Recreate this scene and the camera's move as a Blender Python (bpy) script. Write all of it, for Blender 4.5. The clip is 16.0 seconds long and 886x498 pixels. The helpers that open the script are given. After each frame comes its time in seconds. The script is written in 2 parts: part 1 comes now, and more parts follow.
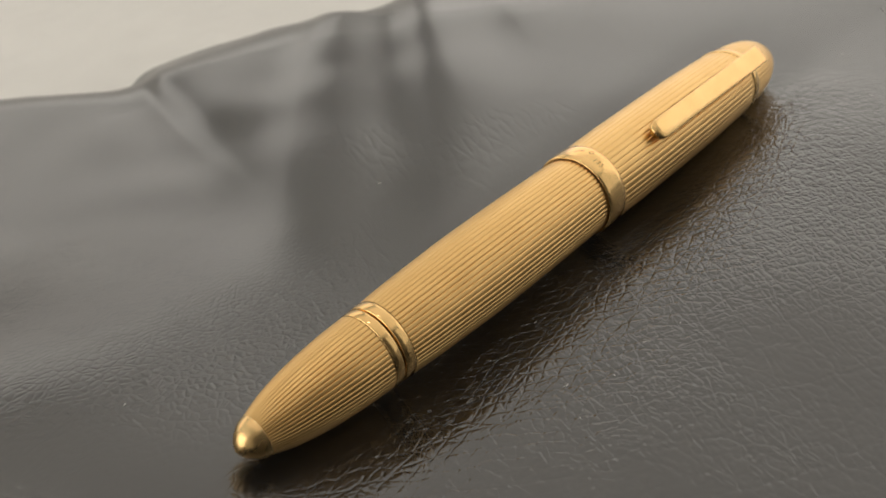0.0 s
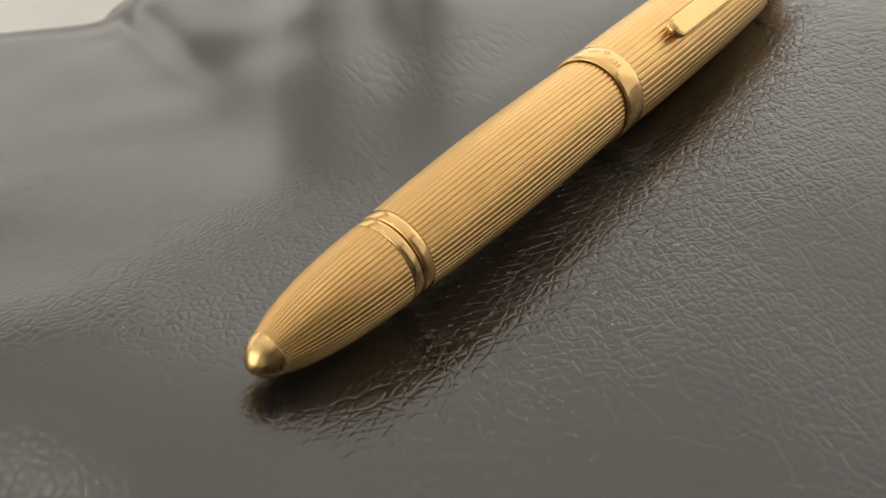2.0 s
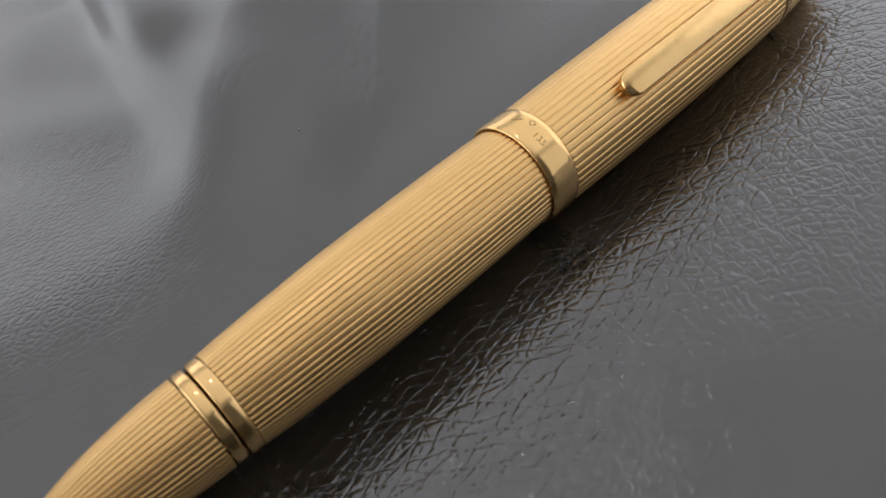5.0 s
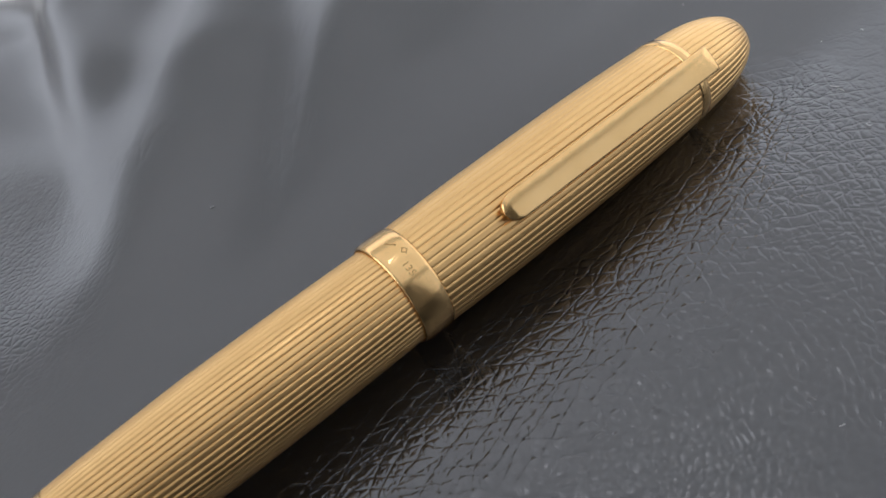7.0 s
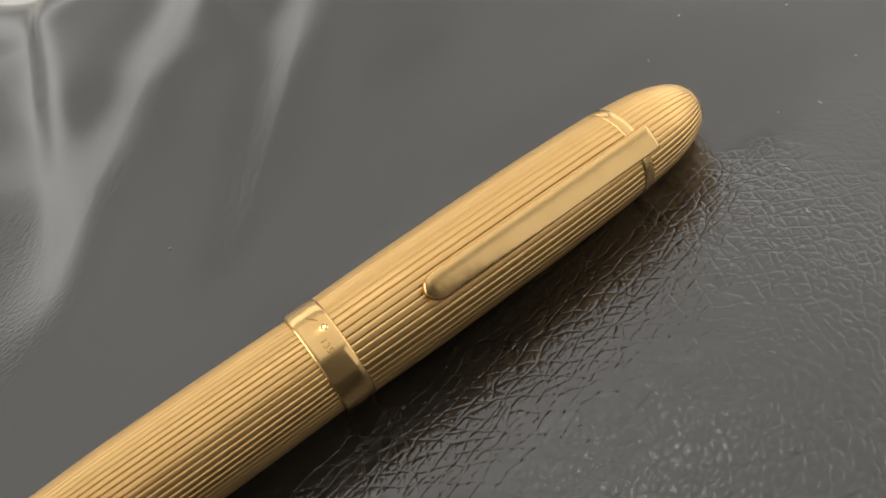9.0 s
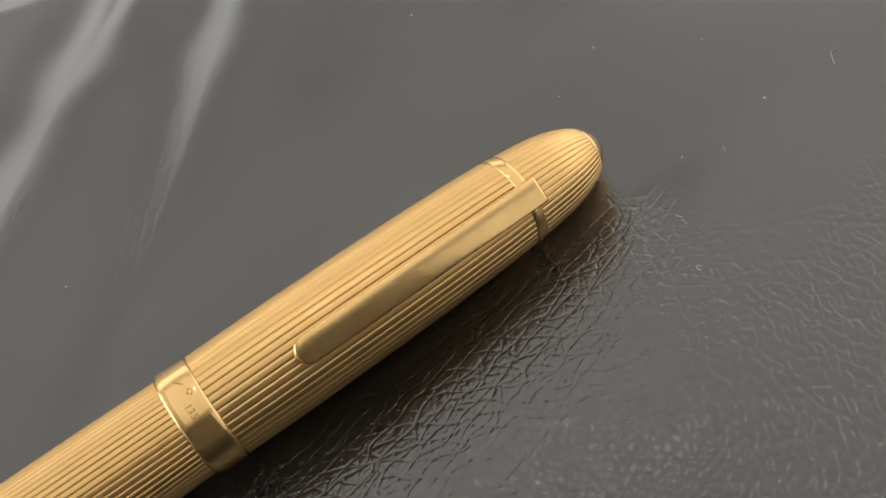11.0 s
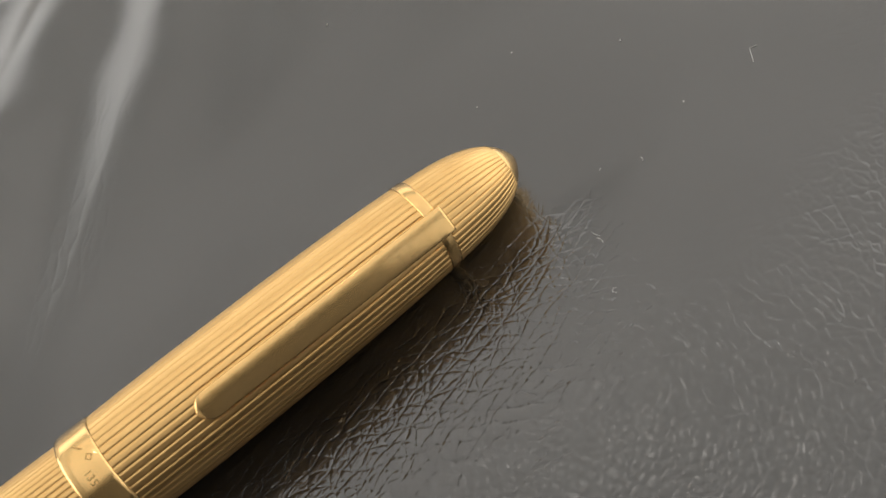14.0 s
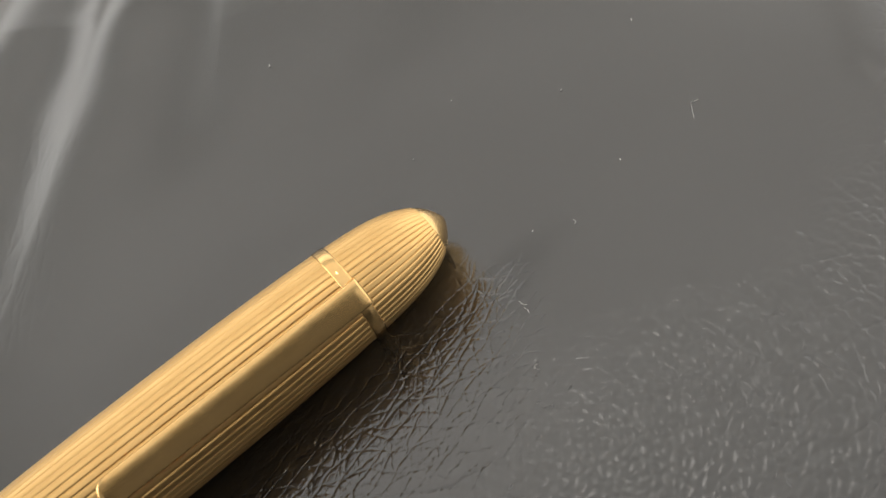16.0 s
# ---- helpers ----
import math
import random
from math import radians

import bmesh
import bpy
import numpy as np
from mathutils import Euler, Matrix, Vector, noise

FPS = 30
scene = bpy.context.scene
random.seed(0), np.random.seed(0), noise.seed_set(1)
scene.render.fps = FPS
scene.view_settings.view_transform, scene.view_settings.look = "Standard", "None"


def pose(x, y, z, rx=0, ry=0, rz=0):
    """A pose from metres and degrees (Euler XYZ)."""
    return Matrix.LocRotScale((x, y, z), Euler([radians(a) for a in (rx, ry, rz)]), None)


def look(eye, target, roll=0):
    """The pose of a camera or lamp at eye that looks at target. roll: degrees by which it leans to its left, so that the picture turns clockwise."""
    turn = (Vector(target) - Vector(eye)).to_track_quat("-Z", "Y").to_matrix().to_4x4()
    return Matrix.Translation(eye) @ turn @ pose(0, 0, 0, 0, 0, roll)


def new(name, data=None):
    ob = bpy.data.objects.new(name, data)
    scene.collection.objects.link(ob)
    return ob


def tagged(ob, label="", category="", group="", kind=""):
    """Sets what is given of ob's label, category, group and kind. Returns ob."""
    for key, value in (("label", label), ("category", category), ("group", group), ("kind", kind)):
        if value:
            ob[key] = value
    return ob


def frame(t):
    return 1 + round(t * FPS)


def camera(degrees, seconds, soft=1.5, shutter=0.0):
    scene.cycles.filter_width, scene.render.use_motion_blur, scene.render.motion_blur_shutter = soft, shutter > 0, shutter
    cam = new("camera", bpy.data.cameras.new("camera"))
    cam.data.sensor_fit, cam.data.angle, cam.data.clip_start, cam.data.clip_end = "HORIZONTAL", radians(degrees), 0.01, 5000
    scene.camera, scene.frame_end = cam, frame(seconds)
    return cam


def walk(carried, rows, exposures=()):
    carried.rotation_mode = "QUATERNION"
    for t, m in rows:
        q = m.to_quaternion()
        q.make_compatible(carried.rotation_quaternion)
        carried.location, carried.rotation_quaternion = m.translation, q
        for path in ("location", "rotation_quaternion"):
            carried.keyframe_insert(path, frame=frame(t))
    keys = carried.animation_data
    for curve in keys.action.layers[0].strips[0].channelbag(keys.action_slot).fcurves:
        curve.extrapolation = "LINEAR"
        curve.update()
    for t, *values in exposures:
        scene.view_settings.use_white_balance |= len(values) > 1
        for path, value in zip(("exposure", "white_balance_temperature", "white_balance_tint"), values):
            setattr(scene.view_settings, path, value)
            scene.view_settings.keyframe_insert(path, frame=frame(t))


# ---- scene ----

# ---- camera and its path ----
cam = camera(57.34, 16.0, soft=1.6)
cam.data.dof.use_dof, cam.data.dof.focus_distance, cam.data.dof.aperture_fstop = True, 0.112, 34.0
PATH = [
    (0, -0.08913, -0.06851, 0.08461, 52.513, 9.024, -47.589),
    (0.5, -0.09079, -0.06709, 0.07968, 51.979, 8.904, -48.605),
    (1, -0.09162, -0.06518, 0.07530, 51.187, 9.032, -49.398),
    (1.5, -0.09208, -0.06359, 0.07422, 50.198, 9.337, -49.836),
    (2, -0.09191, -0.06264, 0.07580, 48.983, 9.661, -49.924),
    (2.5, -0.08828, -0.06241, 0.07819, 47.434, 10.202, -49.417),
    (3, -0.08189, -0.06031, 0.07964, 45.630, 10.568, -48.633),
    (3.5, -0.07203, -0.06216, 0.08162, 43.579, 10.445, -47.698),
    (3.7, -0.06800, -0.06169, 0.08263, 42.841, 10.640, -47.128),
    (5.8, -0.03673, -0.05820, 0.07739, 40.501, 12.724, -42.253),
    (6, -0.03471, -0.05916, 0.07864, 40.340, 12.606, -41.984),
    (6.5, -0.02725, -0.06227, 0.08437, 39.567, 12.963, -41.254),
    (7, -0.01840, -0.06147, 0.08613, 38.727, 13.334, -40.268),
    (7.5, -0.01357, -0.06428, 0.09054, 37.983, 13.671, -39.186),
    (8, -0.00870, -0.06168, 0.09082, 37.507, 13.966, -37.957),
    (10.3, 0.01007, -0.06651, 0.09376, 36.044, 13.687, -36.034),
    (10.5, 0.01182, -0.06571, 0.09374, 35.645, 13.703, -35.988),
    (11, 0.01898, -0.06484, 0.09213, 35.601, 13.644, -36.331),
    (11.5, 0.02381, -0.06206, 0.09045, 35.437, 13.825, -36.737),
    (12, 0.02675, -0.06139, 0.08991, 35.048, 14.233, -37.430),
    (12.5, 0.02913, -0.06349, 0.09137, 34.244, 14.340, -38.439),
    (13, 0.03062, -0.06424, 0.09196, 33.456, 14.404, -39.310),
    (13.5, 0.03166, -0.06403, 0.09169, 32.803, 14.673, -39.699),
    (14, 0.03326, -0.06407, 0.09107, 32.340, 15.090, -39.635),
    (14.5, 0.03673, -0.06338, 0.09077, 32.064, 15.282, -39.694),
    (15, 0.04019, -0.06219, 0.09035, 32.165, 15.152, -39.586),
    (15.5, 0.04390, -0.06254, 0.08942, 32.142, 15.947, -39.046),
    (16, 0.04976, -0.06325, 0.09038, 31.400, 16.056, -39.093),
]
EXPOSURES = [(0.0, -0.70, 6850, 10), (2.0, -0.58, 6850, 10), (3.5, -0.46, 6800, 10), (5.8, -0.50, 5650, 13), (7.0, -0.52, 5650, 13), (8.0, -0.48, 6350, 10), (10.5, -0.38, 6500, 10), (12.0, -0.30, 6550, 10), (16.0, -0.21, 6500, 10)]
walk(cam, [(t, pose(x, y, z, a, b, c)) for t, x, y, z, a, b, c in PATH], EXPOSURES)

# ---- world and lights ----
MM = 0.001
world = bpy.data.worlds.new("room_air")
scene.world = world
world.use_nodes = True
world.node_tree.nodes["Background"].inputs["Color"].default_value = (0.9, 0.95, 1.0, 1)
world.node_tree.nodes["Background"].inputs["Strength"].default_value = 0.3


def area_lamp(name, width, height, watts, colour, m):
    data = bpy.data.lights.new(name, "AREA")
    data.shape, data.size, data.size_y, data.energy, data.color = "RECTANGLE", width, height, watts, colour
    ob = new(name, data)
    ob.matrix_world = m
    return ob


# Added fill for the whole room; the west wall has no opening.
area_lamp("west_fill_light", 2.2, 1.7, 42, (1.0, 0.985, 0.955), look((-1.93, 1.0, 0.7), (0.6, 1.0, 0.8)))
# Unseen northern source, placed from the bright streaks on the folds.
area_lamp("north_fold_light", 1.4, 0.9, 5.8, (1.0, 0.985, 0.955), look((-0.42, 2.46, 0.92), (-0.42, 0.0, 0.92)))
# Extra fill without a pane, brightens the sheen on the back leather.
area_lamp("north_fill_light", 1.7, 1.0, 6.2, (1.0, 0.985, 0.955), look((1.1, 2.46, 0.85), (1.1, 0.0, 0.85)))
# Made-up soft source as wide as the east wall, lifts low reflections.
area_lamp("east_fill_light", 3.4, 1.7, 25, (1.0, 0.985, 0.955), look((1.96, 0.32, 0.7), (0.0, 0.32, 0.7)))
# Added lamp, no window behind it: brightens the pen's near flank and clip.
area_lamp("south_fill_light", 1.5, 1.5, 6.8, (1.0, 0.985, 0.955), look((1.2, -1.37, 0.78), (1.2, 0.0, 0.78)))
# Broad overhead fill added for the general sheen; not a fitted panel.
area_lamp("ceiling_fill_light", 2.5, 2.8, 13.3, (1.0, 0.96, 0.90), look((0.7, 0.35, 1.59), (0.7, 0.35, 0)))
area_lamp("ceiling_light", 0.08, 0.08, 0.65, (1.0, 0.95, 0.88), look((0.29, 0.39, 1.5), (0.29, 0.39, 0)))

# ---- materials ----


def material(name):
    m = bpy.data.materials.new(name)
    m.use_nodes = True
    return m, m.node_tree.nodes, m.node_tree.links, m.node_tree.nodes["Principled BSDF"]


def node(nodes, kind, **values):
    n = nodes.new(kind)
    for key, value in values.items():
        if key in n.inputs:
            n.inputs[key].default_value = value
    return n


def ramp(nodes, links, source, lo, hi, a, b):
    r = nodes.new("ShaderNodeMapRange")
    for key, value in (("From Min", lo), ("From Max", hi), ("To Min", a), ("To Max", b)):
        r.inputs[key].default_value = value
    links.new(source, r.inputs["Value"])
    return r.outputs["Result"]


def bump(nodes, links, source, distance, strength=1.0, under=None):
    b = nodes.new("ShaderNodeBump")
    b.inputs["Distance"].default_value, b.inputs["Strength"].default_value = distance, strength
    links.new(source, b.inputs["Height"])
    if under is not None:
        links.new(under, b.inputs["Normal"])
    return b.outputs["Normal"]


def mix_colour(nodes, links, fac, a, b):
    m = nodes.new("ShaderNodeMix")
    m.data_type = "RGBA"
    links.new(fac, m.inputs[0])
    m.inputs[6].default_value, m.inputs[7].default_value = (*a, 1), (*b, 1)
    return m.outputs[2]


def gold(name, colour, dull, rough, scratch, dent=0.00001):
    m, nodes, links, shader = material(name)
    at = nodes.new("ShaderNodeTexCoord").outputs["Object"]
    wear = node(nodes, "ShaderNodeTexNoise", Scale=260.0, Detail=4.0)
    links.new(at, wear.inputs["Vector"])
    links.new(mix_colour(nodes, links, ramp(nodes, links, wear.outputs["Fac"], 0.35, 0.7, 0, 1), colour, dull), shader.inputs["Base Color"])
    shader.inputs["Metallic"].default_value = 1.0
    fine = node(nodes, "ShaderNodeTexNoise", Scale=1500.0, Detail=3.0)
    links.new(at, fine.inputs["Vector"])
    links.new(ramp(nodes, links, wear.outputs["Fac"], 0.3, 0.75, rough, rough + 0.04), shader.inputs["Roughness"])
    worn = bump(nodes, links, wear.outputs["Fac"], dent)
    links.new(bump(nodes, links, fine.outputs["Fac"], scratch, 1.0, worn), shader.inputs["Normal"])
    return m


GOLD_RIBBED = gold("gold_ribbed", (0.75, 0.482, 0.196), (0.725, 0.458, 0.182), 0.31, 0.000005)
GOLD_SMOOTH = gold("gold_smooth", (0.80, 0.53, 0.23), (0.74, 0.48, 0.195), 0.15, 0.000002, 0.00004)
GOLD_SATIN = gold("gold_satin", (0.76, 0.52, 0.24), (0.68, 0.45, 0.195), 0.25, 0.000003, 0.00002)
GOLD_DARK = gold("gold_engraved", (0.42, 0.26, 0.10), (0.34, 0.20, 0.07), 0.4, 0.00001)


def creases(nodes, links, at, turn, cells, thin):
    """Pillows between scattered creases (so many to the metre, along and across), 0 in the crease and level from thin on."""
    lay = nodes.new("ShaderNodeMapping")
    lay.inputs["Rotation"].default_value = (0, 0, radians(turn))
    lay.vector_type = "TEXTURE"
    lay.inputs["Scale"].default_value = (1 / cells[0], 1 / cells[1], 1.0)
    links.new(at, lay.inputs["Vector"])
    net = nodes.new("ShaderNodeTexVoronoi")
    net.voronoi_dimensions, net.feature = "2D", "DISTANCE_TO_EDGE"
    net.inputs["Scale"].default_value = 1.0
    links.new(lay.outputs[0], net.inputs["Vector"])
    rest = ramp(nodes, links, net.outputs["Distance"], 0.0, thin, 1.0, 0.0)
    return sums(nodes, links, "SUBTRACT", 1.0, sums(nodes, links, "MULTIPLY", rest, rest))


def sums(nodes, links, kind, a, b):
    n = nodes.new("ShaderNodeMath")
    n.operation = kind
    for k, v in enumerate((a, b)):
        if isinstance(v, (int, float)):
            n.inputs[k].default_value = v
        else:
            links.new(v, n.inputs[k])
    return n.outputs[0]


def leather():
    m, nodes, links, shader = material("black_leather")
    at = nodes.new("ShaderNodeTexCoord").outputs["Object"]
    warp = node(nodes, "ShaderNodeTexNoise", Scale=220.0, Detail=2.0)
    links.new(at, warp.inputs["Vector"])
    move = nodes.new("ShaderNodeVectorMath")
    move.operation = "MULTIPLY_ADD"
    links.new(warp.outputs["Color"], move.inputs[0])
    move.inputs[1].default_value = (0.0018, 0.0018, 0.0)
    links.new(at, move.inputs[2])
    bent = move.outputs[0]
    split = nodes.new("ShaderNodeSeparateXYZ")
    links.new(at, split.inputs[0])
    # wear of the hide: worked soft and creased beside the pen, pebbled in front, tight and smooth behind
    broad = node(nodes, "ShaderNodeTexNoise", Scale=30.0, Detail=3.0)
    links.new(at, broad.inputs["Vector"])
    near = sums(nodes, links, "MULTIPLY", ramp(nodes, links, split.outputs["Y"], 0.003, -0.003, 0.0, 1.0), ramp(nodes, links, split.outputs["Y"], -0.005, -0.013, 0.35, 1.0))
    far = ramp(nodes, links, sums(nodes, links, "ADD", split.outputs["Y"], sums(nodes, links, "MULTIPLY", broad.outputs["Fac"], 0.022)), -0.030, 0.0, 0.0, 1.0)
    worked = sums(nodes, links, "MULTIPLY", sums(nodes, links, "MULTIPLY", near, far), ramp(nodes, links, split.outputs["X"], 0.074, 0.060, 0.02, 1.0))
    edge = sums(nodes, links, "ADD", split.outputs["Y"], sums(nodes, links, "MULTIPLY", broad.outputs["Fac"], 0.03))
    seat = sums(nodes, links, "ADD", edge, ramp(nodes, links, split.outputs["X"], 0.045, 0.072, 0.0, 0.008))
    front = sums(nodes, links, "MULTIPLY", ramp(nodes, links, seat, 0.014, -0.016, 0.0, 1.0), ramp(nodes, links, broad.outputs["Fac"], 0.40, 0.60, 0.6, 1.0))
    tail = ramp(nodes, links, split.outputs["X"], -0.072, -0.036, 0.3, 1.0)
    worked, front = sums(nodes, links, "MULTIPLY", worked, tail), sums(nodes, links, "MULTIPLY", front, tail)
    west = sums(nodes, links, "MULTIPLY", ramp(nodes, links, split.outputs["X"], -0.01, -0.05, 0.0, 1.0), ramp(nodes, links, split.outputs["Y"], -0.006, 0.016, 0.35, 1.1))
    beside = [creases(nodes, links, bent, turn, (170, 560), 0.2) for turn in (12, -40, 66)]
    wrinkles = [creases(nodes, links, bent, turn, (60, 220), 0.11) for turn in (4, -32, 55)]
    pillows = creases(nodes, links, bent, 25, (700, 960), 0.42)
    pores = node(nodes, "ShaderNodeTexNoise", Scale=2600.0, Detail=3.0)
    links.new(at, pores.inputs["Vector"])
    links.new(mix_colour(nodes, links, broad.outputs["Fac"], (0.005, 0.005, 0.005), (0.009, 0.009, 0.009)), shader.inputs["Base Color"])
    links.new(ramp(nodes, links, broad.outputs["Fac"], 0.3, 0.7, 0.205, 0.27), shader.inputs["Roughness"])
    shader.inputs["IOR"].default_value = 1.95
    deep = None
    for line, share in zip(beside, (0.55, 0.5, 0.4)):
        line = sums(nodes, links, "MULTIPLY", line, sums(nodes, links, "MULTIPLY", worked, share))
        deep = line if deep is None else sums(nodes, links, "ADD", deep, line)
    for line, share in zip(wrinkles, (0.2, 0.2, 0.18)):
        deep = sums(nodes, links, "ADD", deep, sums(nodes, links, "MULTIPLY", line, sums(nodes, links, "MULTIPLY", front, share)))
    # pebbled where the seat bulges in front of the cap, finely wrinkled in the slack hide behind the pen
    bulge = sums(nodes, links, "MULTIPLY", ramp(nodes, links, split.outputs["X"], 0.0, 0.03, 0.0, 0.5), ramp(nodes, links, edge, -0.010, -0.028, 0.0, 1.0))
    small = sums(nodes, links, "ADD", sums(nodes, links, "MULTIPLY", front, 0.46), sums(nodes, links, "MULTIPLY", west, 0.42))
    small = sums(nodes, links, "ADD", sums(nodes, links, "ADD", small, bulge), sums(nodes, links, "MULTIPLY", worked, 0.45))
    small = sums(nodes, links, "MULTIPLY", pillows, sums(nodes, links, "ADD", small, 0.03))
    slack = sums(nodes, links, "MULTIPLY", ramp(nodes, links, edge, 0.030, 0.046, 0.0, 1.0), ramp(nodes, links, edge, 0.120, 0.080, 0.0, 1.0))
    slack = sums(nodes, links, "MULTIPLY", slack, ramp(nodes, links, split.outputs["X"], 0.056, 0.026, 0.0, 1.0))
    slack = sums(nodes, links, "MULTIPLY", slack, ramp(nodes, links, broad.outputs["Fac"], 0.42, 0.58, 0.1, 0.42))
    small = sums(nodes, links, "ADD", small, sums(nodes, links, "MULTIPLY", creases(nodes, links, bent, 58, (150, 500), 0.4), slack))
    n = bump(nodes, links, deep, 0.00016)
    n = bump(nodes, links, small, 0.00006, 1.0, n)
    n = bump(nodes, links, pores.outputs["Fac"], 0.000005, 1.0, n)
    links.new(n, shader.inputs["Normal"])
    return m


def plaster(name, a, b, scale, depth, rough=0.6):
    m, nodes, links, shader = material(name)
    at = nodes.new("ShaderNodeTexCoord").outputs["Object"]
    big = node(nodes, "ShaderNodeTexNoise", Scale=scale, Detail=6.0)
    links.new(at, big.inputs["Vector"])
    links.new(mix_colour(nodes, links, big.outputs["Fac"], a, b), shader.inputs["Base Color"])
    shader.inputs["Roughness"].default_value = rough
    links.new(bump(nodes, links, big.outputs["Fac"], depth), shader.inputs["Normal"])
    return m


LEATHER = leather()
WHITE_TOP = plaster("white_tabletop", (0.60, 0.588, 0.56), (0.69, 0.678, 0.645), 40, 0.002)
WALL_PAINT = plaster("white_wall_paint", (0.76, 0.76, 0.75), (0.82, 0.82, 0.81), 3, 0.001)
# Shade of the camera's holder, put into the colour of the south wall.
SHADE_PAINT = plaster("shade_wall_paint", (0.085, 0.083, 0.08), (0.115, 0.113, 0.109), 3, 0.001)
FLOOR_MAT = plaster("floor_boards", (0.25, 0.18, 0.12), (0.32, 0.24, 0.16), 5, 0.001)
LINT = plaster("white_lint", (0.46, 0.45, 0.43), (0.55, 0.54, 0.52), 900, 0.0001)

# ---- helpers for meshes ----


def grid_mesh(name, rows, columns, points, closed=False):
    """A mesh on rows x columns points; closed joins the last column to the first."""
    mesh = bpy.data.meshes.new(name)
    wide = columns if closed else columns - 1
    i, j = np.meshgrid(np.arange(rows - 1), np.arange(wide), indexing="ij")
    k = (j + 1) % columns
    quads = np.stack([i * columns + j, i * columns + k, (i + 1) * columns + k, (i + 1) * columns + j], axis=-1).reshape(-1, 4)
    mesh.vertices.add(rows * columns)
    mesh.vertices.foreach_set("co", np.asarray(points, dtype=np.float32).ravel())
    mesh.loops.add(quads.size)
    mesh.loops.foreach_set("vertex_index", quads.astype(np.int32).ravel())
    mesh.polygons.add(len(quads))
    mesh.polygons.foreach_set("loop_start", np.arange(0, quads.size, 4, dtype=np.int32))
    mesh.update(calc_edges=True)
    mesh.validate()
    mesh.shade_smooth()
    return mesh


def part(name, mesh, mat, parent, label=""):
    ob = new(name, mesh)
    mesh.materials.append(mat)
    ob.parent = parent
    if label:
        ob["label"] = label
    return ob


def box(name, lo, hi, mat, label, bevel=0.0):
    bm = bmesh.new()
    bmesh.ops.create_cube(bm, size=1)
    for v in bm.verts:
        v.co = [lo[k] + (v.co[k] + 0.5) * (hi[k] - lo[k]) for k in range(3)]
    if bevel:
        bmesh.ops.bevel(bm, geom=bm.edges[:], offset=bevel, segments=3, affect="EDGES")
    mesh = bpy.data.meshes.new(name)
    bm.to_mesh(mesh)
    bm.free()
    mesh.materials.append(mat)
    return tagged(new(name, mesh), label, name.split("_")[0], kind="structure")


# ---- the room ----
TABLE_Z = -0.034
box("floor", (-2.1, -1.5, -0.85), (2.1, 2.6, -0.78), FLOOR_MAT, "brown wooden floor under the white table")
box("tabletop", (-0.8, -0.55, TABLE_Z - 0.03), (0.9, 0.75, TABLE_Z), WHITE_TOP, "white textured tabletop under the leather cushion", 0.004)
box("ceiling", (-2.1, -1.5, 1.6), (2.1, 2.6, 1.7), WALL_PAINT, "plain white painted ceiling of the room")
box("wall_north", (-2.1, 2.5, -0.78), (2.1, 2.6, 1.6), WALL_PAINT, "plain white painted wall of the room")
box("wall_east", (2.0, -1.4, -0.78), (2.1, 2.5, 1.6), WALL_PAINT, "plain white painted side wall of the room")
# Unseen wall, kept dark so gold and leather reflect darkness from the south.
box("wall_south", (-2.1, -1.5, -0.78), (2.1, -1.4, 1.6), SHADE_PAINT, "plain dark grey wall added behind the camera to darken reflections")
box("wall_west", (-2.1, -1.4, -0.78), (-2.0, 2.5, 1.6), WALL_PAINT, "plain white painted west wall of the room")

# ---- the leather cushion ----


def worley(x, y, size, seed, turn=0.0, stretch=1.0):
    """Distance to the nearest and to the second nearest of scattered points, in cells."""
    c, s = math.cos(turn), math.sin(turn)
    u, v = (c * x + s * y) / size, (-s * x + c * y) / (size * stretch)
    iu, iv = np.floor(u), np.floor(v)
    first, second = np.full(x.shape, 9.0), np.full(x.shape, 9.0)
    for a in (-1, 0, 1):
        for b in (-1, 0, 1):
            p, q = iu + a, iv + b
            h1 = np.sin(p * 127.1 + q * 311.7 + seed) * 43758.5453
            h2 = np.sin(p * 269.5 + q * 183.3 + seed) * 28001.8384
            d = np.hypot(p + h1 - np.floor(h1) - u, q + h2 - np.floor(h2) - v)
            second = np.minimum(second, np.maximum(first, d))
            first = np.minimum(first, d)
    return first, second


def along(x, y, a, b):
    """Share of the way from a to b, and the distance to that line, signed to the left."""
    d = np.array(b, float) - np.array(a, float)
    n = np.hypot(*d)
    d /= n
    return ((x - a[0]) * d[0] + (y - a[1]) * d[1]) / n, -(x - a[0]) * d[1] + (y - a[1]) * d[0]


def back_edge(x):
    """Where the cushion ends behind, with the notches of its puckered seam."""
    return np.interp(x, (-60, -35, -19, -6, 0, 9, 26, 45, 54, 58, 60, 68, 76, 95, 130, 200, 300), (262, 228, 206, 190, 184, 184, 181, 175, 169, 162, 156, 152, 150, 146, 138, 128, 120))


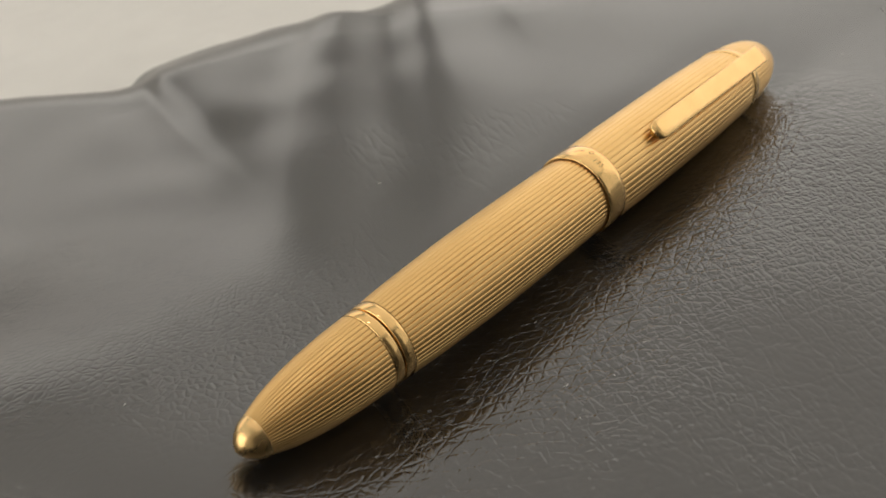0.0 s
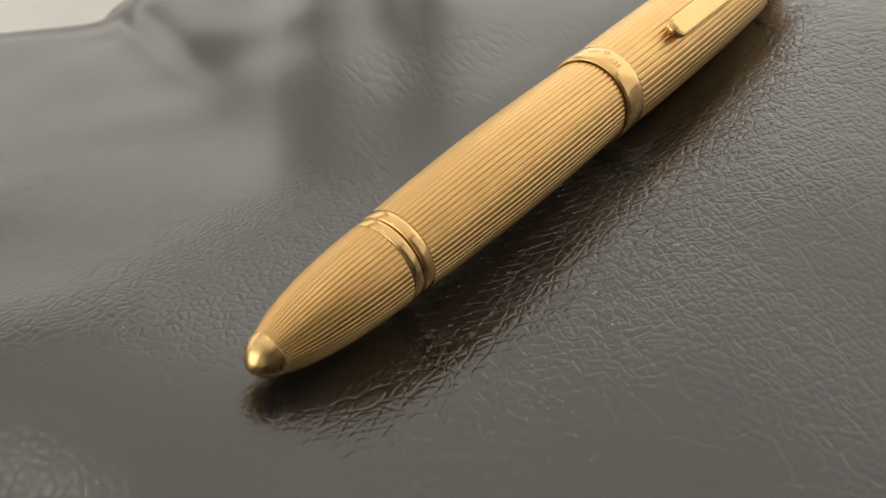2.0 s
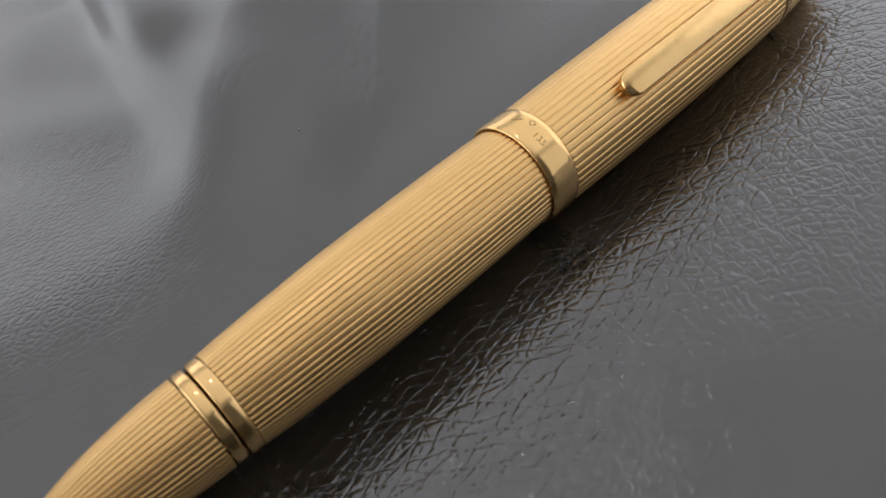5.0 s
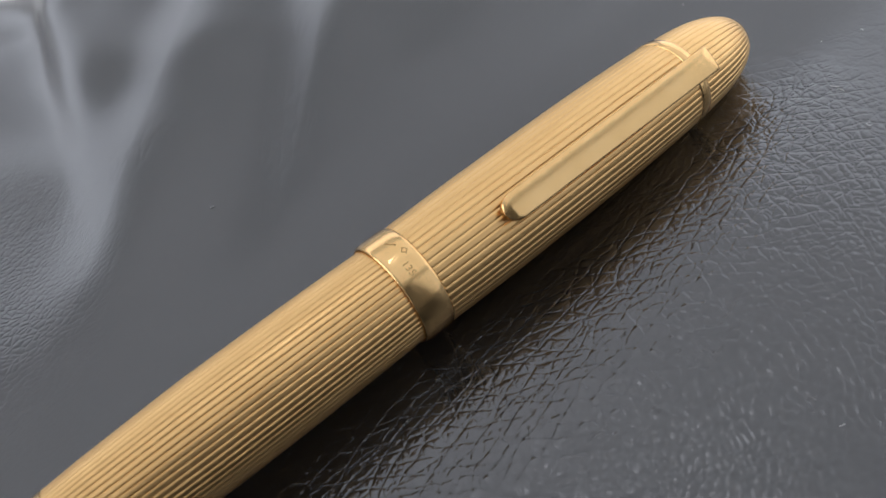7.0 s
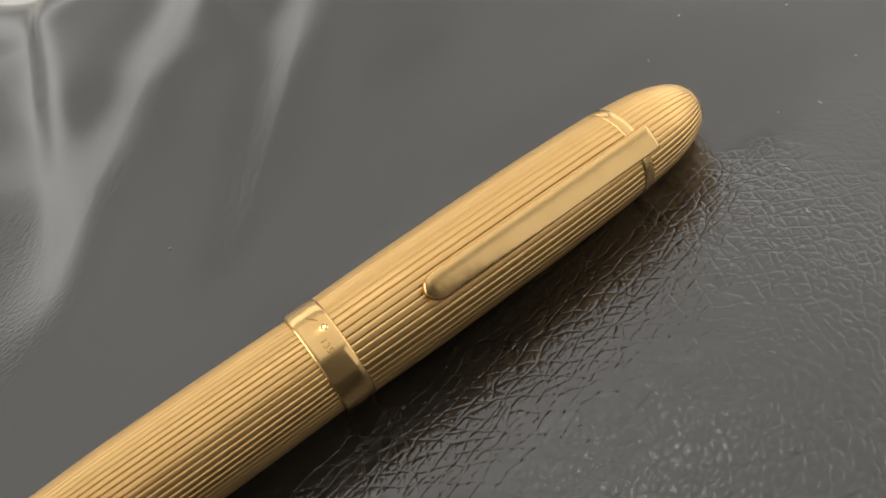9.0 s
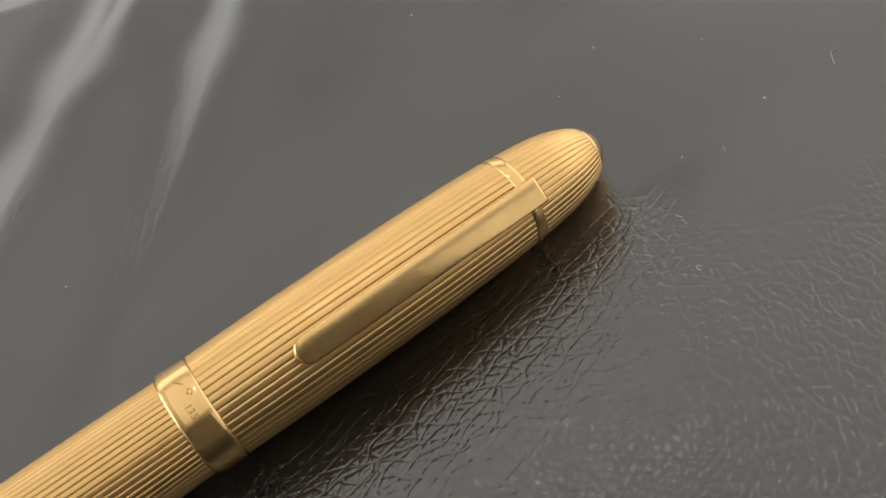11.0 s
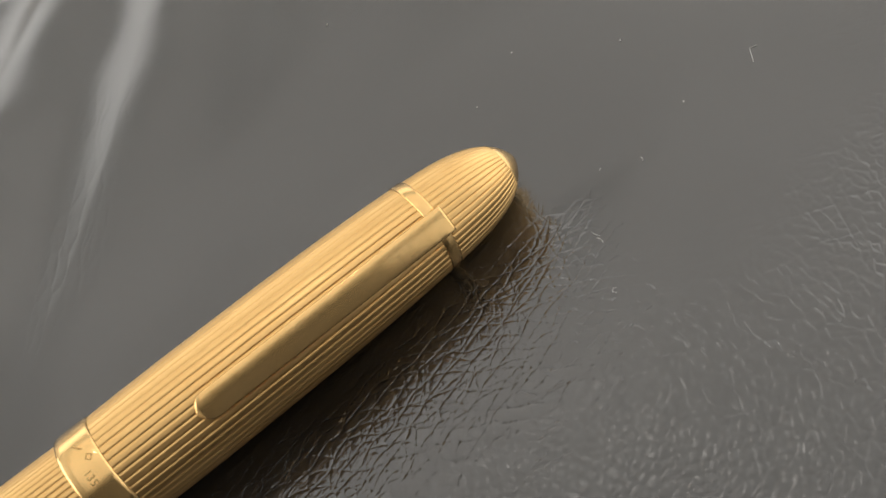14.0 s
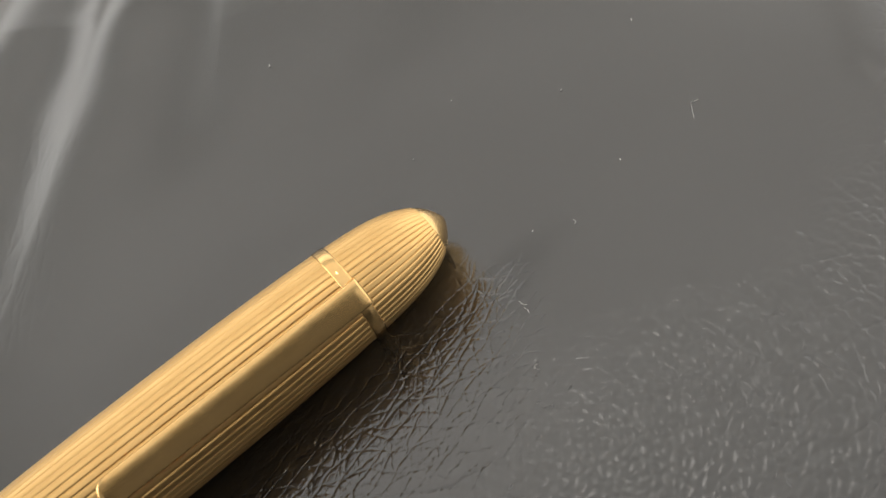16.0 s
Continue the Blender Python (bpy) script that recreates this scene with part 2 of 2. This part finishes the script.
def cushion_height(x, y):
    """Height of the leather over the plan, in millimetres."""
    h = -0.8 + 21.0 * np.exp(-((x + 100) / 45) ** 2 - ((y - 30) / 50) ** 2)
    h = h - 1.5 * np.exp(-((x - 38) / 42) ** 4 - (y / 18) ** 4)
    h = h + 2.4 * (1 - np.exp(-((y / 12.0) ** 4))) * np.exp(-((x - 5) / 70) ** 4 - ((y + 10) / 45) ** 2) * (y < 0)
    h = h + 1.2 * np.exp(-((x - 70) / 45) ** 2 - ((y + 45) / 22) ** 2)
    h = h + 2.5 * np.exp(-((x - 130) / 30) ** 2 - ((y + 20) / 40) ** 2)
    # puckered folds that run in from the back seam: a steep western face and a long eastern fall
    for a, b, high, steep, fall, reach in (((2, 152), (-21, 66), 7.2, 3.8, 24, 1.5), ((50, 128), (-18, 56), 4.0, 6.5, 20, 1.7), ((72, 113), (6, 40), 4.2, 5.5, 18, 1.6), ((78, 80), (40, 33), 1.5, 6.0, 14, 1.2), ((112, 112), (80, 40), 1.5, 7.0, 25, 0.9)):
        t, d = along(x, y, a, b)
        d = d + 1.6 * np.sin(2.6 * t + a[0])
        fade = np.clip(1 - np.clip(t, 0, None) / reach, 0, 1) ** 1.2 * np.clip((t + 0.1) / 0.35, 0.3, 1)
        rise = 1 / (1 + np.exp(-d / (0.5 * steep * (0.8 + 0.8 * np.clip(t, 0, 1)))))
        h = h + high * fade * (rise * np.exp(-np.clip(d, 0, None) / fall) - 0.25 * np.exp(-((d + 7) / 9) ** 2))
    t, d = along(x, y, (0, 150), (-24, 62))
    h = h - 1.25 * np.exp(-np.sqrt((d + 2.0 * np.sin(3 * t)) ** 2 + 0.8) / 6.0) * np.clip(1.2 - t, 0, 1) * np.clip(t * 4 + 0.3, 0, 1)
    h = h + 0.25 * np.sin(x / 9.0 + 1.3 * np.sin(y / 14.0)) * np.sin(y / 11.0 + x / 30.0) * np.clip(np.abs(y) / 40, 0, 1)
    # a shallow crease where the hide turns over, past the cap
    t, d = along(x, y, (135, -8), (106, -44))
    d = d + 1.4 * np.sin(7 * t) + 0.5 * np.sin(19 * t)
    h = h + 0.9 / (1 + np.exp(-d / 0.9)) * np.exp(-np.clip(d, 0, None) / 12) * np.clip(1.6 - np.abs(t - 0.5) * 2, 0, 1)
    u = 0.966 * x - 0.258 * y + 3.0 * np.sin(y / 17.0)
    h = h - 0.28 * np.sin((u + 12) / 8.0) * np.clip((y - 36) / 30, 0, 1) * np.clip((70 - x) / 45, 0, 1)
    # rolled outer edge
    back = back_edge(x)
    for room in (back - y, y + 330, x + 275, 305 - x):
        k = np.clip(1 - room / 60, 0, 1)
        h = h - 32 * (1 - np.sqrt(np.clip(1 - k * k, 0, 1)))
    # worn grain: soft pillows, deepest in the hollow beside the pen
    wob = 0.8 * np.sin(x / 3.7 + np.sin(y / 5.1)) + 0.7 * np.sin(y / 4.3 + 2 * np.sin(x / 8.3))
    f1, f2 = worley(x + wob, y - wob, 2.6, 1.7, 0.9, 1.6)
    k1, k2 = worley(x + 2 * wob, y + wob, 6.5, 9.3, 0.8, 1.8)
    patch = 0.5 + 0.5 * np.sin(x / 13.0 + 1.7 * np.sin(y / 17.0)) * np.cos(y / 12.0 - x / 23.0)
    hollow = np.exp(-((y + 10) / 9) ** 2) * np.clip((x + 75) / 15, 0, 1) * np.clip((80 - x) / 15, 0, 1)
    front = np.clip((2 - y) / 30, 0, 1)
    grain = 0.015 * hollow * (1 - np.clip(1 - (f2 - f1) / 0.6, 0, 1) ** 2) - (0.015 * front + 0.02 * hollow) * patch * np.clip(1 - (k2 - k1) / 0.25, 0, 1) ** 2
    return np.maximum(h + grain, TABLE_Z * 1000 + 0.3)


def leather_cushion():
    xs = np.concatenate([np.arange(-280, -130, 3.0), np.arange(-130, -90, 0.9), np.arange(-90, 125, 0.35), np.arange(125, 170, 0.9), np.arange(170, 310, 3.0)])
    ys = np.concatenate([np.arange(-335, -90, 3.0), np.arange(-90, -60, 0.9), np.arange(-60, 4, 0.3), np.arange(4, 232, 0.65)])
    x, y = np.meshgrid(xs, ys, indexing="ij")
    y = np.where(y > 40, 40 + (y - 40) * (back_edge(x) + 1 - 40) / (232 - 40), y)
    points = np.stack([x, y, cushion_height(x, y)], axis=-1) * MM
    mesh = grid_mesh("leather_cushion", len(xs), len(ys), points[::-1])
    mesh.materials.append(LEATHER)
    return tagged(new("leather_cushion", mesh), "puffy black grained leather cushion with puckered folds under the pen", "cushion")


cushion = leather_cushion()

# ---- the pen ----
CLIP_TURN = 41.5
pen = new("fountain_pen")
pen.matrix_world = Matrix.Translation((0, 0, 0.0070)) @ pose(0, 0, 0, 0, 4.02, 0) @ pose(0, 0, 0, CLIP_TURN, 0, 0)
tagged(pen, "gold ribbed fountain pen lying on black leather", "pen")


def smooth_profile(knots, count):
    """Radii along the pen from a few (place, radius) knots, by a shape-keeping cubic."""
    s, r = np.array(knots, float).T
    h, d = np.diff(s), np.diff(r) / np.diff(s)
    m = np.zeros(len(s))
    m[0], m[-1] = d[0], d[-1]
    for k in range(1, len(s) - 1):
        m[k] = 0 if d[k - 1] * d[k] <= 0 else (h[k - 1] + h[k]) / (h[k - 1] / d[k - 1] + h[k] / d[k])
    at = np.linspace(s[0], s[-1], count)
    k = np.clip(np.searchsorted(s, at, side="right") - 1, 0, len(h) - 1)
    t = (at - s[k]) / h[k]
    return at, (2 * t**3 - 3 * t**2 + 1) * r[k] + (t**3 - 2 * t**2 + t) * h[k] * m[k] + (3 * t**2 - 2 * t**3) * r[k + 1] + (t**3 - t**2) * h[k] * m[k + 1]


RIB_AT = np.array([0.0, 0.04, 0.08, 0.12, 0.16, 0.20, 0.34, 0.5, 0.66, 0.80, 0.84, 0.88, 0.92, 0.96])
RIB_GAP = np.minimum(RIB_AT, 1 - RIB_AT)
RIB_CUT = 0.88 * np.where(RIB_GAP < 0.2, 0.5 + 0.5 * np.cos(math.pi * RIB_GAP / 0.2), 0.0) + 0.12 * (1 - 2 * RIB_GAP) ** 2


def lathe(name, s, r, ribs=0, deep=0.0, around=96):
    """A turned body round the pen's axis (millimetres); ribs are nearly flat lands with narrow grooves between."""
    if ribs:
        a = ((np.arange(ribs)[:, None] + RIB_AT[None, :]) * 2 * math.pi / ribs).ravel()
        lean = np.random.default_rng(ribs).normal(0, 0.12, ribs)
        cut = (RIB_CUT[None, :] + lean[:, None] * ((RIB_AT - 0.5) * (1 - RIB_CUT))[None, :]).ravel()
    else:
        a = np.arange(around) * 2 * math.pi / around
        cut = np.zeros(around)
    s, r = np.asarray(s), np.asarray(r)
    radius = r[:, None] - deep * np.minimum(1, r[:, None] / 5.0) * cut[None, :]
    points = np.stack([np.repeat(s[:, None], len(a), 1), -radius * np.sin(a), radius * np.cos(a)], axis=-1) * MM
    return grid_mesh(name, len(s), len(a), points, closed=True)


TAIL = [(-65.1, 2.95), (-62, 4.0), (-58.5, 4.75), (-55.3, 5.22), (-51, 5.63), (-47.2, 5.81)]
BARREL = [(-43.56, 6.03), (-39, 6.35), (-33, 6.62), (-25, 6.91), (-14, 6.97), (-5, 6.92), (1.5, 6.82)]
CAP = [(4.6, 7.28), (10, 7.40), (17, 7.48), (25, 7.48), (35, 7.42), (46, 7.15), (51.6, 6.88)]
DOME = [(53.2, 6.74), (56, 6.52), (59, 6.18), (61.5, 5.68), (63.5, 5.05), (65.0, 4.38), (65.9, 3.85)]

part("tail_cap", lathe("tail_cap", *smooth_profile(TAIL, 40), ribs=52, deep=0.112), GOLD_RIBBED, pen, "ribbed gold tapered end of the barrel")
part("barrel", lathe("barrel", *smooth_profile(BARREL, 50), ribs=56, deep=0.112), GOLD_RIBBED, pen, "ribbed gold barrel")
part("cap_body", lathe("cap_body", *smooth_profile(CAP, 50), ribs=46, deep=0.112), GOLD_RIBBED, pen, "ribbed gold cap")
part("cap_dome", lathe("cap_dome", *smooth_profile(DOME, 40), ribs=46, deep=0.112), GOLD_RIBBED, pen, "ribbed gold domed cap end")


def turned(name, knots, label=""):
    s, r = np.array(knots, float).T
    return part(name, lathe(name, s, r, around=128), GOLD_SMOOTH, pen, label)


def finial(name, start, radius, length, way, round_, blunt, label):
    """A bluntly pointed smooth end."""
    t = np.linspace(0, 1, 18)
    r = radius * (1 - t**round_) ** blunt
    r[-1] = 0.02
    s = start + way * length * t
    return part(name, lathe(name, s[:: way], r[:: way], around=72), GOLD_SATIN, pen, label)


finial("tail_finial", -65.1, 2.93, 3.3, -1, 1.8, 0.66, "smooth pointed gold tip")
finial("cap_finial", 65.9, 3.72, 2.9, 1, 1.35, 0.78, "smooth gold button at the cap end")
turned("ring", [(-47.05, 5.3), (-47.05, 5.80), (-46.85, 5.90), (-45.78, 5.97), (-45.64, 5.91), (-45.6, 5.4)], "smooth gold ring")
turned("ring", [(-45.30, 5.4), (-45.26, 5.94), (-45.12, 6.0), (-43.8, 6.08), (-43.6, 5.98), (-43.6, 5.5)], "smooth gold ring")
turned("cap_band", [(2.2, 6.98), (0.12, 7.0), (0.0, 7.08), (0.08, 7.24), (0.35, 7.37), (1.0, 7.45), (3.6, 7.46), (4.3, 7.42), (4.55, 7.30), (4.6, 6.9)], "smooth gold cap band with stamped marks")
turned("clip_ring", [(51.5, 6.6), (51.5, 6.94), (51.7, 7.03), (53.1, 6.92), (53.3, 6.82), (53.3, 6.5)], "narrow smooth gold clip ring")


def clip():
    """A sprung bar, crowned across, standing off the cap and bent square down into the clip ring."""
    first, last = 15.5, 53.3
    s = np.concatenate([first + 2.2 * (1 - np.cos(np.linspace(0, math.pi / 2, 12))), np.linspace(first + 3.0, last - 0.5, 34), [last - 0.3, last - 0.12, last - 0.03, last]])
    share = (s - first) / (last - first)
    half = (1.80 + 0.08 * share) * np.sqrt(np.clip(1 - np.clip(1 - (s - first) / 2.2, 0, 1) ** 2.4, 0.004, 1))
    top = 9.25 + 0.85 * np.sin(share * math.pi / 2) - 0.40 * np.clip(1 - (s - first) / 1.3, 0, 1) ** 2
    top = top - 0.34 * np.clip((s - last + 0.5) / 0.5, 0, 1) ** 2.5
    thick = np.where(s > last - 1.5, top - 6.6, 1.0 + 0.12 * share)
    rings = []
    for w, t, d, p in zip(half, top, thick, s):
        edge = min(0.14, 0.3 * w)
        across = [(-w, t - 0.30), (-w + 0.3 * edge, t - 0.20), (-w + edge, t - 0.13), (-0.72 * w, t - 0.06), (-0.45 * w, t - 0.02), (-0.15 * w, t), (0.15 * w, t), (0.45 * w, t - 0.02), (0.72 * w, t - 0.06),
                  (w - edge, t - 0.13), (w - 0.3 * edge, t - 0.20), (w, t - 0.30), (w, t - d + 0.12), (w - edge, t - d), (-w + edge, t - d), (-w, t - d + 0.12)]
        rings.append([(p, u, v) for u, v in across])
    rings = [[(first - 0.02, 0.0, 9.0)] * 16] + rings + [[(last + 0.01, 0.0, 8.6)] * 16]
    mesh = grid_mesh("clip", len(rings), 16, np.array(rings) * MM, closed=True)
    mesh.set_sharp_from_angle(angle=radians(38))
    return part("clip", mesh, GOLD_SMOOTH, pen, "smooth gold pocket clip with a rounded end")


clip()

# ---- stamped marks ----


def stamp(name, text, size, parent, place, height, turn, spread=1.0, label="", shift=0.0, slope=0.0):
    """Numbers stamped into the gold, bent round the pen at this place along it and this turn from the clip."""
    curve = bpy.data.curves.new(name, "FONT")
    curve.body, curve.size, curve.extrude, curve.align_x, curve.align_y, curve.space_character = text, size, 0.012, "CENTER", "CENTER", spread
    flat = bpy.data.objects.new(name, curve)
    scene.collection.objects.link(flat)
    bpy.context.view_layer.update()
    mesh = bpy.data.meshes.new_from_object(flat.evaluated_get(bpy.context.evaluated_depsgraph_get()))
    bpy.data.objects.remove(flat)
    for v in mesh.vertices:
        x = v.co.x + shift
        a = radians(turn) + x / height
        r = height + v.co.z + 0.004 + slope * x
        v.co = Vector((place + v.co.y, -r * math.sin(a), r * math.cos(a))) * MM
    return part(name, mesh, GOLD_DARK, parent, label)


def outline_mark(name, corners, width, parent, place, height, turn, label):
    """A small stamped outline round the given corners, as a raised-edge line bent round the pen."""
    bm = bmesh.new()
    n = len(corners)
    for k in range(n):
        (ax, ay), (bx, by) = corners[k], corners[(k + 1) % n]
        d = Vector((bx - ax, by - ay)).normalized() * width / 2
        quad = [(ax - d.x + d.y, ay - d.y - d.x), (bx + d.x + d.y, by + d.y - d.x), (bx + d.x - d.y, by + d.y + d.x), (ax - d.x - d.y, ay - d.y + d.x)]
        ring = []
        for lift in (-0.01, 0.014 + 0.001 * k):
            for qx, qy in quad:
                a = radians(turn) + qx / height
                ring.append(bm.verts.new(Vector((place + qy, -(height + lift) * math.sin(a), (height + lift) * math.cos(a))) * MM))
        bm.faces.new(ring[4:])
        for j in range(4):
            bm.faces.new((ring[j], ring[(j + 1) % 4], ring[4 + (j + 1) % 4], ring[4 + j]))
    mesh = bpy.data.meshes.new(name)
    bm.to_mesh(mesh)
    bm.free()
    return part(name, mesh, GOLD_DARK, parent, label)


band = bpy.data.objects["cap_band"]
stamp("stamped_number", "135", 1.25, band, 2.2, 7.46, -13.0, 1.1, "small stamped number 135")
outline_mark("hallmark", [(-0.45, 0), (0, 0.4), (0.45, 0), (0, -0.4)], 0.12, band, 3.3, 7.46, -30.0, "small stamped lozenge")
outline_mark("hallmark", [(-0.55, -0.4), (0.1, 0.1), (0.6, 0.45), (0.1, 0.0)], 0.12, band, 2.6, 7.46, -45.0, "small worn stamped mark")
stamp("stamped_number", "750", 1.15, bpy.data.objects["clip"], 51.4, 10.02, 0.0, 1.2, "small stamped number 750", -0.3, 0.0)

# ---- lint on the leather ----


def lint(x, y, length, turn, bend, thick=0.05):
    """A short curled fibre lying on the leather."""
    count, sides = 9, 5
    pts, heading = [Vector((x, y, 0))], radians(turn)
    for _ in range(count - 1):
        pts.append(pts[-1] + Vector((math.cos(heading), math.sin(heading), 0)) * length / (count - 1))
        heading += radians(bend) / (count - 1)
    rows = []
    for k, p in enumerate(pts):
        h = float(cushion_height(np.array([p.x]), np.array([p.y]))[0]) + thick * 1.1
        d = (pts[min(k + 1, count - 1)] - pts[max(k - 1, 0)]).normalized()
        side = Vector((-d.y, d.x, 0))
        w = thick * (0.5 + 0.5 * math.sin(math.pi * (k + 0.5) / count))
        rows.append([(Vector((p.x, p.y, h)) + side * w * math.cos(a) + Vector((0, 0, w * math.sin(a)))) * MM for a in np.linspace(0, 2 * math.pi, sides, endpoint=False)])
    mesh = grid_mesh("lint", count, sides, np.array(rows), closed=True)
    mesh.materials.append(LINT)
    return tagged(new("lint", mesh), "tiny white curled lint fibre on the leather", "lint", "lint on the leather")


# place across and along the leather, length, heading, bend, thickness
for row in ((104.0, -11.2, 2.7, 229, 4, 0.05), (104.1, -11.2, 1.0, -35, 20, 0.05), (67.6, -16.0, 1.3, 262, 50, 0.05), (67.3, -17.2, 1.2, 300, -70, 0.05),
            (63.4, -24.6, 1.5, 120, 240, 0.04), (80.4, -12.8, 0.9, 10, 120, 0.045), (95.0, 5.3, 0.35, 30, 0, 0.11), (91.5, -10.3, 0.3, 80, 0, 0.08),
            (110.4, 6.2, 0.7, 15, 60, 0.06), (83.5, 17.7, 0.3, 40, 0, 0.09), (68.0, 49.6, 0.5, 40, 0, 0.13), (72.7, 14.3, 0.25, 0, 0, 0.07),
            (-34.6, -25.3, 0.35, 60, 0, 0.09), (-31.4, -20.3, 1.1, 330, 60, 0.035), (-18.2, -24.3, 1.3, 350, -80, 0.035), (-73.0, 17.6, 0.4, 30, 0, 0.08),
            (-25.7, -24.7, 0.4, 70, 20, 0.05), (-6.8, 41.7, 0.7, 120, 90, 0.09), (23.6, -46.5, 0.8, 320, 50, 0.05), (-12.1, -26.6, 0.4, 15, 0, 0.07), (76.0, -9.0, 0.3, 20, 0, 0.06)):
    lint(*row)
